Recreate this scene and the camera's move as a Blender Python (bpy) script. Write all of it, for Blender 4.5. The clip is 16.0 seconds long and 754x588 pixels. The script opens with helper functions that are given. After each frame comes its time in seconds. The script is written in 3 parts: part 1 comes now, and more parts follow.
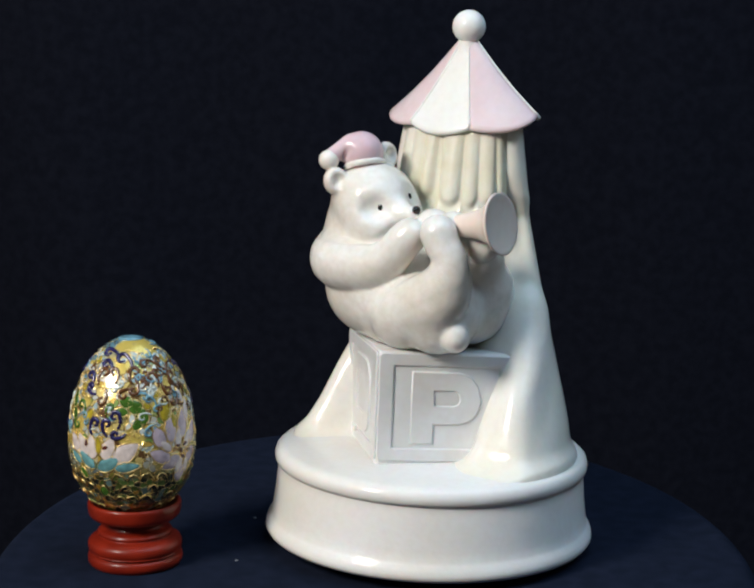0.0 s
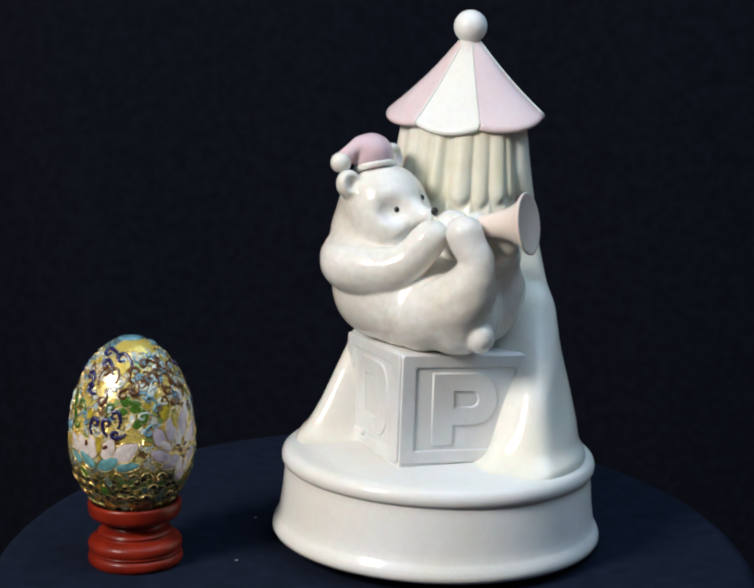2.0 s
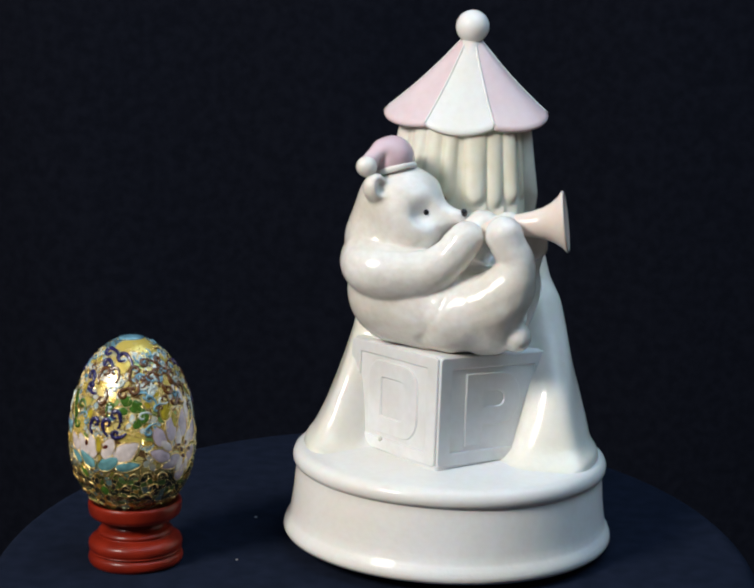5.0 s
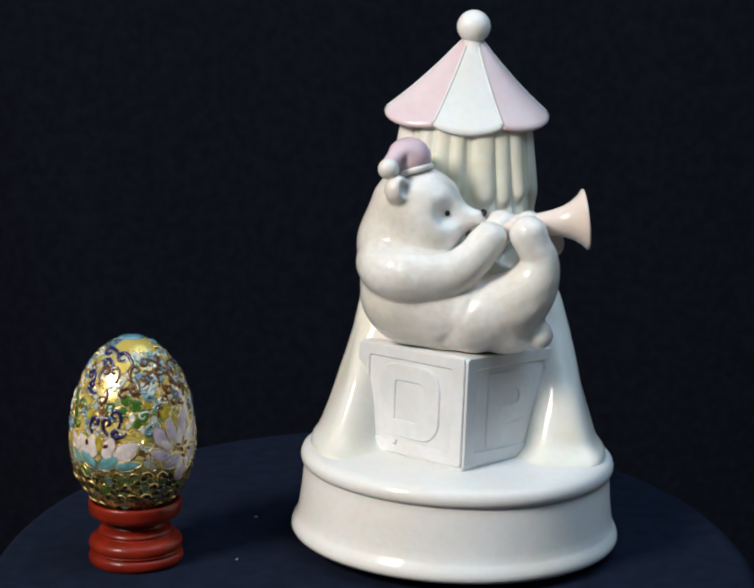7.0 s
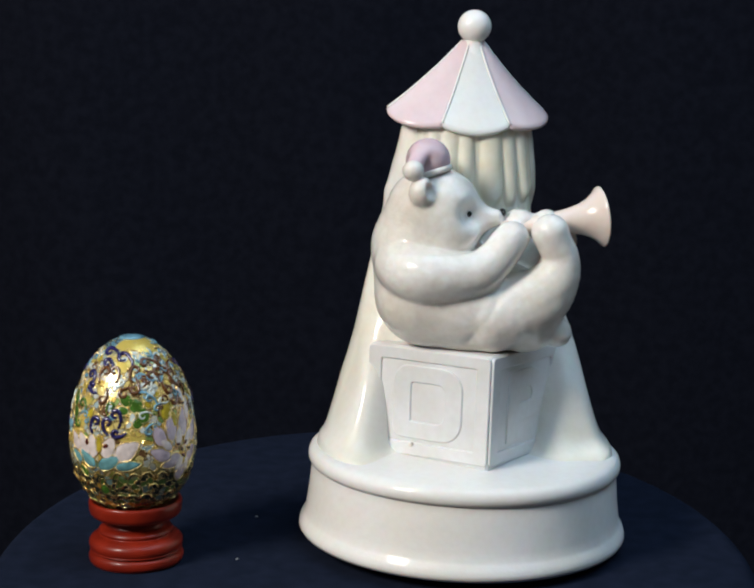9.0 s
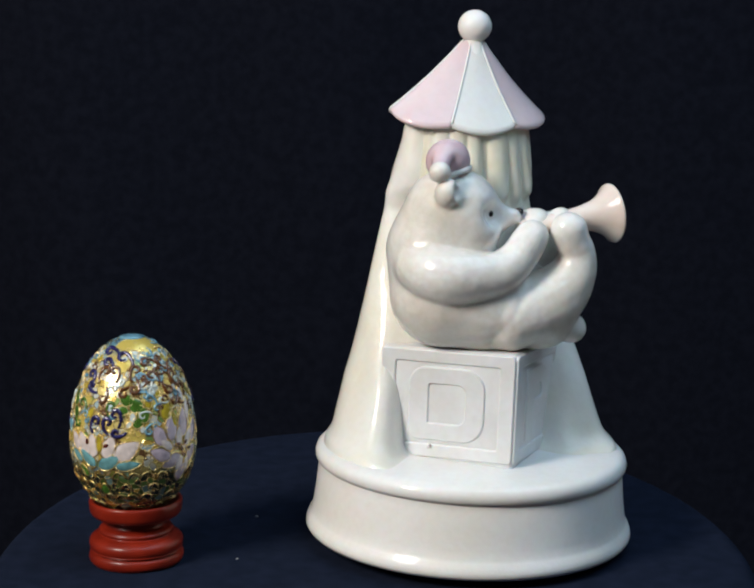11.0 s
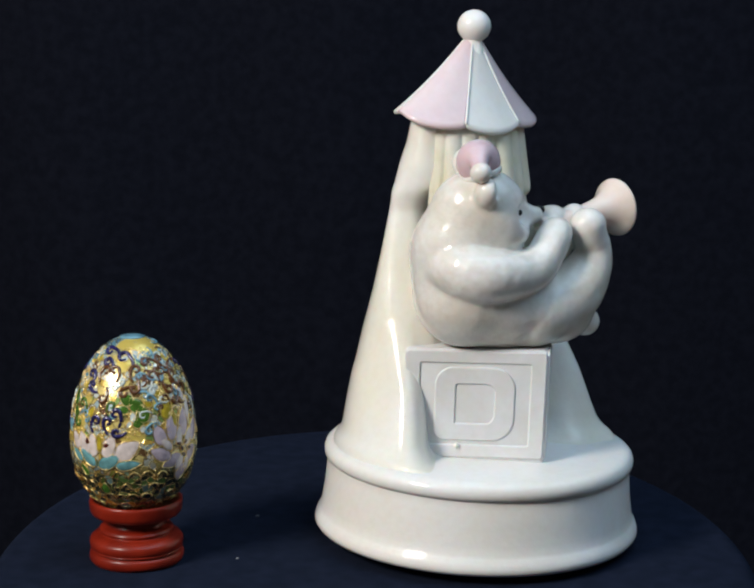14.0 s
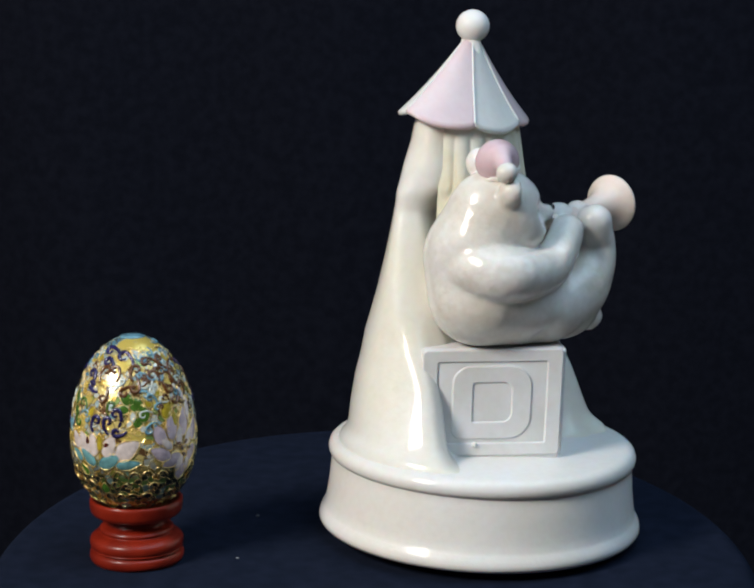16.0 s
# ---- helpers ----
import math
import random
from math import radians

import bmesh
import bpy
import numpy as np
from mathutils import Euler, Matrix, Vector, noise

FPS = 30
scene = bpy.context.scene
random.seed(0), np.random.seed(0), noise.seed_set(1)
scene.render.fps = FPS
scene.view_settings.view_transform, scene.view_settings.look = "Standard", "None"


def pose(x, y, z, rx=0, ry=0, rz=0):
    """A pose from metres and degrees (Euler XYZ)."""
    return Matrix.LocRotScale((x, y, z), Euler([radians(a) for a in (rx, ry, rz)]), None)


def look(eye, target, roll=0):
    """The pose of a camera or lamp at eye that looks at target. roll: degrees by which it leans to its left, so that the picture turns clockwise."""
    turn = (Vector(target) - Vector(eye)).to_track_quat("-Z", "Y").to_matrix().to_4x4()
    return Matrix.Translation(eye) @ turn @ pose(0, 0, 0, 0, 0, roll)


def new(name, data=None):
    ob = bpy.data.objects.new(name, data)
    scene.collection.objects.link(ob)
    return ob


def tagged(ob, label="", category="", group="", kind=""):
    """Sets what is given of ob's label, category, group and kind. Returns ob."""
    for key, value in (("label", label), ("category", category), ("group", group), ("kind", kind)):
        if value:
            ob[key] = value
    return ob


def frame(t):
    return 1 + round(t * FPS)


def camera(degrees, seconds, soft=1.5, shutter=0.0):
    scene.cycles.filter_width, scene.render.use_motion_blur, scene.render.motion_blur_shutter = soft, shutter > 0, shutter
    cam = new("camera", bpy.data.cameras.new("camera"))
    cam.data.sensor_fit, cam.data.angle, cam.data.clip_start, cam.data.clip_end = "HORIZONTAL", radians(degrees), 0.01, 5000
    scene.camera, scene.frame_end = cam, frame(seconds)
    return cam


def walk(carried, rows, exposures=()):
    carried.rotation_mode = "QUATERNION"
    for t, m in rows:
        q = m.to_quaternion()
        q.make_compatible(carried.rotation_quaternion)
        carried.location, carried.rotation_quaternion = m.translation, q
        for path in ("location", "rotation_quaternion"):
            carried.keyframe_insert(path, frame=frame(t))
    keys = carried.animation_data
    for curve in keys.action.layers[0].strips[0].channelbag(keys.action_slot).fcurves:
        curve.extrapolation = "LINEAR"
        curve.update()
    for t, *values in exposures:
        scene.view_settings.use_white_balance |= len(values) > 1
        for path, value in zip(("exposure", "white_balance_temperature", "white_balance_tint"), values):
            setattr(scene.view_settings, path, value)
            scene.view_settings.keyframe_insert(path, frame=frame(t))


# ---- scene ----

MM = 0.001

# camera: stands still
cam = camera(25.0, 16.0, soft=2.35)
EYE = pose(-0.0168, -0.5435, 0.1778, 90 - 10.506, 0, 0.867) @ pose(0, 0, 0, 0, 0, 0.647)
walk(cam, [(0, EYE), (16, EYE)])

# light: a warm lamp ahead of the stand, a cool window on the other side, a dim room
scene.view_settings.exposure = 0.0


def area(name, eye, target, size, power, colour):
    data = bpy.data.lights.new(name, "AREA")
    data.shape, data.size, data.size_y = "RECTANGLE", size[0], size[1]
    data.energy, data.color = power, colour
    ob = new(name, data)
    ob.matrix_world = look(eye, target)
    return ob


area("key_lamp", (-0.60, -0.58, 0.58), (-0.02, 0.0, 0.08), (0.23, 0.27), 8.8, (1.0, 0.945, 0.885))
area("window_light", (0.32, -0.20, 0.98), (0.0, 0.0, 0.07), (1.15, 1.0), 8.0, (0.57, 0.785, 1.0))
world = bpy.data.worlds.new("room_air")
world.use_nodes = True
scene.world = world
world.node_tree.nodes["Background"].inputs[0].default_value = (0.72, 0.82, 1.0, 1)
world.node_tree.nodes["Background"].inputs[1].default_value = 0.15


# ---------------------------------------------------------------- materials
def material(name):
    m = bpy.data.materials.new(name)
    m.use_nodes = True
    nt = m.node_tree
    return m, nt, nt.nodes["Principled BSDF"]


def node(nt, kind, **sets):
    n = nt.nodes.new(kind)
    for k, v in sets.items():
        n.inputs[k.replace("_", " ")].default_value = v
    return n


def speckle(nt, scale, detail, lo, hi, c0, c1, coords="Object"):
    """A noise mixed between two colours."""
    tc = nt.nodes.new("ShaderNodeTexCoord")
    nz = node(nt, "ShaderNodeTexNoise", Scale=scale, Detail=detail)
    nt.links.new(tc.outputs[coords], nz.inputs["Vector"])
    rp = nt.nodes.new("ShaderNodeValToRGB")
    rp.color_ramp.elements[0].position, rp.color_ramp.elements[1].position = lo, hi
    rp.color_ramp.elements[0].color, rp.color_ramp.elements[1].color = (*c0, 1), (*c1, 1)
    nt.links.new(nz.outputs["Fac"], rp.inputs["Fac"])
    return nz, rp


def bumped(nt, bs, scale, strength, dist, detail=3.0):
    tc = nt.nodes.new("ShaderNodeTexCoord")
    nz = node(nt, "ShaderNodeTexNoise", Scale=scale, Detail=detail)
    bp = node(nt, "ShaderNodeBump", Strength=strength, Distance=dist)
    nt.links.new(tc.outputs["Object"], nz.inputs["Vector"])
    nt.links.new(nz.outputs["Fac"], bp.inputs["Height"])
    nt.links.new(bp.outputs["Normal"], bs.inputs["Normal"])


def glazed(name, c0, c1, rough=0.2, scale=55.0, wave=0.3, coat=0.15, mottled=0.14, grain=160.0):
    m, nt, bs = material(name)
    _, rp = speckle(nt, scale, 4.0, 0.35, 0.7, c0, c1)
    # fine pinholes and grey-brown mottling under the glaze
    _, mottle = speckle(nt, 420.0, 5.0, 0.22, 0.62, (0.72, 0.68, 0.60), (1, 1, 1))
    mix = nt.nodes.new("ShaderNodeMix")
    mix.data_type, mix.blend_type = "RGBA", "MULTIPLY"
    mix.inputs[0].default_value = mottled
    nt.links.new(rp.outputs["Color"], mix.inputs[6])
    nt.links.new(mottle.outputs["Color"], mix.inputs[7])
    nt.links.new(mix.outputs[2], bs.inputs["Base Color"])
    bs.inputs["Roughness"].default_value = rough
    bs.inputs["Specular IOR Level"].default_value = 0.3
    bs.inputs["Subsurface Weight"].default_value = 0.12
    bs.inputs["Subsurface Scale"].default_value = 0.002
    bs.inputs["Coat Weight"].default_value = coat
    bs.inputs["Coat Roughness"].default_value = 0.065
    bumped(nt, bs, grain, wave, 0.0006)
    return m


PORCELAIN = glazed("white_porcelain", (0.82, 0.795, 0.74), (0.86, 0.86, 0.86), 0.45, 28.0, 0.35, 0.4)
TENT_GLAZE = glazed("cream_white_glaze", (0.84, 0.835, 0.81), (0.84, 0.80, 0.67), 0.42, 24.0, 0.45, 0.7)
BEAR = glazed("bear_porcelain", (0.765, 0.72, 0.645), (0.885, 0.88, 0.87), 0.42, 42.0, 0.8, 0.75, 0.34, 180.0)
CREAM = glazed("cream_glaze", (0.66, 0.62, 0.46), (0.78, 0.76, 0.68), 0.3, 75.0)
PINK = glazed("pink_glaze", (0.74, 0.58, 0.60), (0.80, 0.67, 0.69))
CAP_PINK = glazed("cap_pink_glaze", (0.66, 0.48, 0.53), (0.76, 0.60, 0.64))
PEACH = glazed("peach_glaze", (0.78, 0.66, 0.58), (0.82, 0.72, 0.66))
GREY_GLAZE = glazed("grey_white_glaze", (0.71, 0.71, 0.70), (0.80, 0.81, 0.83), 0.3)


def painted(name, colour, rough=0.3, metal=0.0, vary=0.25, scale=300.0):
    m, nt, bs = material(name)
    dark = tuple(c * (1 - vary) for c in colour)
    _, rp = speckle(nt, scale, 3.0, 0.3, 0.7, dark, colour)
    nt.links.new(rp.outputs["Color"], bs.inputs["Base Color"])
    bs.inputs["Roughness"].default_value = rough
    bs.inputs["Metallic"].default_value = metal
    bumped(nt, bs, scale * 2, 0.15, 0.0003)
    return m


BLACK = painted("black_paint", (0.01, 0.01, 0.012), 0.2)
GOLD = painted("gold_wire", (1.0, 0.76, 0.33), 0.34, 1.0, 0.2)
LINT = painted("grey_lint", (0.22, 0.23, 0.25), 0.9)
FELT = painted("dark_felt", (0.01, 0.01, 0.012), 0.9)


def lacquer():
    m, nt, bs = material("red_lacquer")
    _, rp = speckle(nt, 90.0, 5.0, 0.3, 0.75, (0.13, 0.008, 0.003), (0.27, 0.020, 0.006))
    nt.links.new(rp.outputs["Color"], bs.inputs["Base Color"])
    bs.inputs["Roughness"].default_value = 0.4
    bs.inputs["Specular IOR Level"].default_value = 0.25
    bs.inputs["Coat Weight"].default_value = 0.25
    bs.inputs["Coat Roughness"].default_value = 0.18
    bumped(nt, bs, 400.0, 0.2, 0.0004)
    return m


LACQUER = lacquer()


def woven(name, c0, c1):
    m, nt, bs = material(name)
    _, rp = speckle(nt, 160.0, 8.0, 0.36, 0.66, c0, c1)
    nt.links.new(rp.outputs["Color"], bs.inputs["Base Color"])
    bs.inputs["Roughness"].default_value = 0.95
    bs.inputs["Specular IOR Level"].default_value = 0.04
    bs.inputs["Sheen Weight"].default_value = 0.0
    bumped(nt, bs, 1800.0, 0.4, 0.0004, 1.0)
    return m


CLOTH = woven("navy_cloth", (0.0075, 0.0110, 0.0218), (0.0108, 0.0149, 0.0300))
BACKCLOTH = woven("black_backcloth", (0.0073, 0.0083, 0.0138), (0.0105, 0.0118, 0.0192))
PLASTER = painted("wall_paint", (0.45, 0.43, 0.40), 0.8, 0.0, 0.08, 4.0)
FLOORING = painted("floor_wood", (0.16, 0.10, 0.06), 0.5, 0.0, 0.4, 9.0)


# ---------------------------------------------------------------- mesh helpers
def part(name, bm, mat, parent, label="", smooth=True):
    """Links a bmesh as one mesh object under a thing or a part."""
    me = bpy.data.meshes.new(name)
    bm.to_mesh(me)
    bm.free()
    me.materials.append(mat)
    if smooth:
        me.polygons.foreach_set("use_smooth", [True] * len(me.polygons))
    ob = new(name, me)
    ob.parent = parent
    return tagged(ob, label)


def thing(name, label, category, at=(0, 0, 0), group="", kind=""):
    ob = new(name)
    ob.location = at
    return tagged(ob, label, category, group, kind)


def lathe(profile, steps=128, centre=(0, 0), wobble=None):
    """A body of revolution from (radius, height) pairs; a radius of 0 closes it."""
    bm = bmesh.new()
    rings = []
    for r, z in profile:
        if r <= 1e-9:
            rings.append([bm.verts.new((centre[0], centre[1], z))])
            continue
        ring = []
        for k in range(steps):
            a = math.tau * k / steps
            rr = r * (wobble(a, z) if wobble else 1)
            ring.append(bm.verts.new((centre[0] + rr * math.cos(a), centre[1] + rr * math.sin(a), z)))
        rings.append(ring)
    for lo, hi in zip(rings, rings[1:]):
        for k in range(steps):
            j = (k + 1) % steps
            if len(lo) == 1 and len(hi) > 1:
                bm.faces.new((lo[0], hi[j], hi[k]))
            elif len(hi) == 1 and len(lo) > 1:
                bm.faces.new((lo[k], lo[j], hi[0]))
            elif len(lo) > 1:
                bm.faces.new((lo[k], lo[j], hi[j], hi[k]))
    bmesh.ops.recalc_face_normals(bm, faces=bm.faces)
    return bm


def smooth_profile(points, n=8):
    """Catmull-Rom through a few (radius, height) pairs."""
    p = [points[0], *points, points[-1]]
    out = []
    for a, b, c, d in zip(p, p[1:], p[2:], p[3:]):
        for k in range(n):
            t = k / n
            out.append(tuple(0.5 * (2 * b[i] + (c[i] - a[i]) * t + (2 * a[i] - 5 * b[i] + 4 * c[i] - d[i]) * t * t
                                    + (3 * b[i] - a[i] - 3 * c[i] + d[i]) * t ** 3) for i in (0, 1)))
    out.append(points[-1])
    return [(max(r, 0.0), z) for r, z in out]


def ball(r, at, seg=32, scale=(1, 1, 1), turn=None):
    bm = bmesh.new()
    m = Matrix.Translation(at) @ (turn or Matrix()) @ Matrix.Diagonal((*scale, 1))
    bmesh.ops.create_uvsphere(bm, u_segments=seg, v_segments=seg // 2, radius=r, matrix=m)
    return bm


def tube(path, radii, sides=8):
    """A round bar along points, with a radius at each."""
    bm = bmesh.new()
    pts = [Vector(p) for p in path]
    rings, up = [], Vector((0.31, 0.17, 0.93))
    for i, p in enumerate(pts):
        d = (pts[min(i + 1, len(pts) - 1)] - pts[max(i - 1, 0)]).normalized()
        e = d.cross(up).normalized()
        g = d.cross(e)
        rings.append([bm.verts.new(p + radii[i] * (math.cos(math.tau * k / sides) * e + math.sin(math.tau * k / sides) * g)) for k in range(sides)])
    for lo, hi in zip(rings, rings[1:]):
        for k in range(sides):
            j = (k + 1) % sides
            bm.faces.new((lo[k], lo[j], hi[j], hi[k]))
    bm.faces.new(rings[0]), bm.faces.new(rings[-1])
    bmesh.ops.recalc_face_normals(bm, faces=bm.faces)
    return bm


# ---------------------------------------------------------------- modelled clay: distance fields, meshed by surface nets
def soft_min(a, b, k):
    h = np.clip(0.5 + 0.5 * (b - a) / k, 0, 1)
    return b + (a - b) * h - k * h * (1 - h)


def soft_max(a, b, k):
    return -soft_min(-a, -b, k)


def d_ball(p, c, r):
    r = np.array(r, float) * np.ones(3)
    q = (p - np.array(c)) / r
    l = np.sqrt((q ** 2).sum(-1))
    return (l - 1) * r.min() if r.max() < 1.6 * r.min() else l * (l - 1) / np.maximum(np.sqrt(((q / r) ** 2).sum(-1)), 1e-6)


def d_limb(p, a, b, ra, rb):
    a, b = np.array(a, float), np.array(b, float)
    ab = b - a
    t = np.clip(((p - a) @ ab) / (ab @ ab), 0, 1)
    return np.sqrt((((p - a) - t[..., None] * ab) ** 2).sum(-1)) - (ra + (rb - ra) * t)


def chain(p, beads, n=5):
    """A limb that runs smoothly through several places, each with its thickness."""
    q = [np.array(v, float) for v in (beads[0], *beads, beads[-1])]
    fine = []
    for a, b, c, e in zip(q, q[1:], q[2:], q[3:]):
        for k in range(n):
            t = k / n
            fine.append(0.5 * (2 * b + (c - a) * t + (2 * a - 5 * b + 4 * c - e) * t * t + (3 * b - a - 3 * c + e) * t ** 3))
    fine.append(q[-1])
    d = None
    for a, b in zip(fine, fine[1:]):
        f = d_limb(p, a[:3], b[:3], a[3], b[3])
        d = f if d is None else np.minimum(d, f)
    return d


def clay(field, lo, hi, h):
    """Surface nets of field(p) = 0 inside the box lo..hi, in millimetres; gives a bmesh in metres."""
    lo, hi = np.array(lo, float), np.array(hi, float)
    n = np.ceil((hi - lo) / h).astype(int) + 1
    grid = np.stack(np.meshgrid(*[lo[i] + h * np.arange(n[i]) for i in range(3)], indexing="ij"), -1)
    f = field(grid)
    cell = tuple(n - 1)
    total, count = np.zeros((*cell, 3)), np.zeros(cell)
    corner = [(i, j, k) for i in (0, 1) for j in (0, 1) for k in (0, 1)]

    def at(c):
        return f[c[0]:c[0] + cell[0], c[1]:c[1] + cell[1], c[2]:c[2] + cell[2]]

    for a in corner:
        for axis in range(3):
            if a[axis]:
                continue
            b = list(a)
            b[axis] = 1
            fa, fb = at(a), at(b)
            cross = (fa < 0) != (fb < 0)
            t = np.where(cross, fa / np.where(cross, fa - fb, 1), 0)
            for i in range(3):
                total[..., i] += cross * (a[i] + (t if i == axis else 0))
            count += cross
    used = count > 0
    index = np.full(cell, -1)
    index[used] = np.arange(used.sum())
    verts = (np.argwhere(used) + total[used] / count[used][:, None]) * h + lo
    faces = []
    inside = f < 0
    for axis in range(3):
        u, v = (axis + 1) % 3, (axis + 2) % 3
        sl0 = [slice(1, -1)] * 3
        sl1 = [slice(1, -1)] * 3
        sl0[axis], sl1[axis] = slice(0, -1), slice(1, None)
        a, b = inside[tuple(sl0)], inside[tuple(sl1)]
        e = np.argwhere(a != b)
        flip = b[tuple(e.T)]
        base = e.copy()
        base[:, u] += 1
        base[:, v] += 1
        quad = []
        for du, dv in ((-1, -1), (0, -1), (0, 0), (-1, 0)):
            c = base.copy()
            c[:, u] += du
            c[:, v] += dv
            quad.append(index[tuple(c.T)])
        quad = np.stack(quad, 1)
        quad[flip] = quad[flip][:, ::-1]
        faces.append(quad)
    faces = np.concatenate(faces)
    me = bpy.data.meshes.new("clay")
    me.from_pydata((verts * MM).tolist(), [], faces.tolist())
    bm = bmesh.new()
    bm.from_mesh(me)
    bpy.data.meshes.remove(me)
    for _ in range(2):
        bmesh.ops.smooth_vert(bm, verts=bm.verts, factor=0.5, use_axis_x=True, use_axis_y=True, use_axis_z=True)
    return bm


# ---------------------------------------------------------------- room and support
def room():
    def slab(name, size, at, mat, label, category):
        bm = bmesh.new()
        bmesh.ops.create_cube(bm, size=1, matrix=Matrix.Translation(at) @ Matrix.Diagonal((*size, 1)))
        ob = part(name, bm, mat, None, "", False)
        return tagged(ob, label, category, kind="structure")
    slab("floor", (3.4, 3.4, 0.1), (0, 0, -0.80), FLOORING, "brown wooden floor of the dim room", "floor")
    slab("ceiling", (3.4, 3.4, 0.1), (0, 0, 1.75), PLASTER, "plain painted ceiling of the room", "ceiling")
    for name, size, at in (("wall_north", (3.4, 0.1, 2.45), (0, 1.65, 0.475)), ("wall_south", (3.4, 0.1, 2.45), (0, -1.65, 0.475)),
                           ("wall_east", (0.1, 3.2, 2.45), (1.65, 0, 0.475)), ("wall_west", (0.1, 3.2, 2.45), (-1.65, 0, 0.475))):
        slab(name, size, at, PLASTER, "plain painted wall of the room", "wall")
    # a dark cloth hung behind the stand, in shallow folds
    bm = bmesh.new()
    nx, nz = 160, 40
    rows = []
    for j in range(nz + 1):
        row = []
        for i in range(nx + 1):
            x = -1.1 + 2.2 * i / nx
            z = -0.72 + 1.9 * j / nz
            y = 0.62 + 0.008 * math.sin(x * 31 + 0.7 * math.sin(z * 3)) + 0.012 * math.sin(x * 13 + 1)
            row.append(bm.verts.new((x, y, z)))
        rows.append(row)
    for a, b in zip(rows, rows[1:]):
        for i in range(nx):
            bm.faces.new((a[i], a[i + 1], b[i + 1], b[i]))
    ob = part("backdrop", bm, BACKCLOTH, None)
    ob.modifiers.new("thickness", "SOLIDIFY").thickness = 0.002
    tagged(ob, "black cloth hung in shallow folds behind the stand", "backdrop", kind="structure")


# placed and stretched in depth so the edge fits the camera's view
CENTRE, RADIUS, OVAL = (-0.0245, -0.030), 0.119, 1.27


def cloth_stand():
    """A stand under a navy cloth, that drops over its edge in folds; oval to fit the camera's view."""
    ob = thing("round_stand", "oval stand covered with dark navy cloth", "stand", (*CENTRE, 0))

    def folds(a, z):
        deep = min(1.0, max(0.0, -z - 0.008) / 0.15)
        return 1 + deep * (0.06 * math.sin(9 * a) + 0.03 * math.sin(17 * a + 1)) + 0.06 * deep
    prof = [(0, 0), (0.03, 0), (0.07, 0), (0.1, 0)] + [(RADIUS - 0.006 + 0.006 * math.sin(q * math.pi / 16), -0.006 + 0.006 * math.cos(q * math.pi / 16)) for q in range(9)]
    prof += [(RADIUS, -0.012 - 0.02 * k) for k in range(36)]
    cloth = lathe(prof, 180, (0, 0), folds)
    core = lathe([(0, -0.004), (0.104, -0.004), (0.104, -0.02), (0.03, -0.03), (0.03, -0.73), (0.1, -0.745), (0.1, -0.75), (0, -0.75)], 48)
    for bm in (cloth, core):
        bmesh.ops.scale(bm, vec=(1, OVAL, 1), verts=bm.verts)
    part("tablecloth", cloth, CLOTH, ob, "dark navy cloth, smooth on top")
    part("stand_core", core, FELT, ob)
    for x, y, r in ((-0.0405, 0.031, 0.0006), (-0.0425, -0.0115, 0.0005)):
        part("lint", ball(r, (x, y, 0.0002), 10, (1, 1, 0.5)), LINT, ob, "pale speck of lint")
    return ob


# ---------------------------------------------------------------- the music box
BX, BY = 3.3, -18.5


def base_part(box):
    prof = [(0, 1.0), (47.4, 1.0), (49.4, 0.2), (51.5, 0.4), (52.3, 1.6), (52.2, 2.8), (51.7, 4.2), (50.9, 5.4), (50.4, 6.4), (50.0, 9), (49.3, 14), (48.8, 20), (48.4, 22.2),
            (48.5, 22.7), (49.2, 22.9), (49.7, 23.9), (49.8, 25.2), (49.3, 26.7), (48.2, 27.7), (46.4, 28.2), (30, 28.5), (0, 28.6)]
    return part("base", lathe([(r * MM, z * MM) for r, z in prof], 160, (BX * MM, BY * MM)), PORCELAIN, box, "glazed white round base with a lipped rim")


TENT = np.array([  # height, half width, half depth, middle x, middle y
    (20, 46, 43, 3.2, -14.5), (26, 46.8, 43, 3.2, -14), (30, 45.5, 40, 3.2, -13), (34, 44, 38, 3.2, -11.5), (40, 41.8, 36, 3.6, -9.5), (48, 39, 33.5, 3.8, -8), (56, 36.4, 31, 3.8, -7), (64, 34, 29, 3.6, -6),
    (78, 30.6, 23.8, 3.0, -5.3), (92, 27.6, 19.3, 2.8, -4.2), (107, 24.8, 15.9, 2.6, -3.6), (109, 24.5, 15.7, 2.5, -3.4), (112.5, 23.6, 15.0, 2.5, -3.2), (118, 22.9, 14.4, 2.4, -3.2), (132, 20.8, 12.6, 2.6, -3.4), (138, 20.0, 12, 2.8, -3.6)])
OPENING = np.array([(20, -21), (28, -20), (45, -17.5), (64, -13.5), (85, -6.5), (104, -3.5), (108, -6), (112, -10), (118, -12.5), (140, -12.5)])


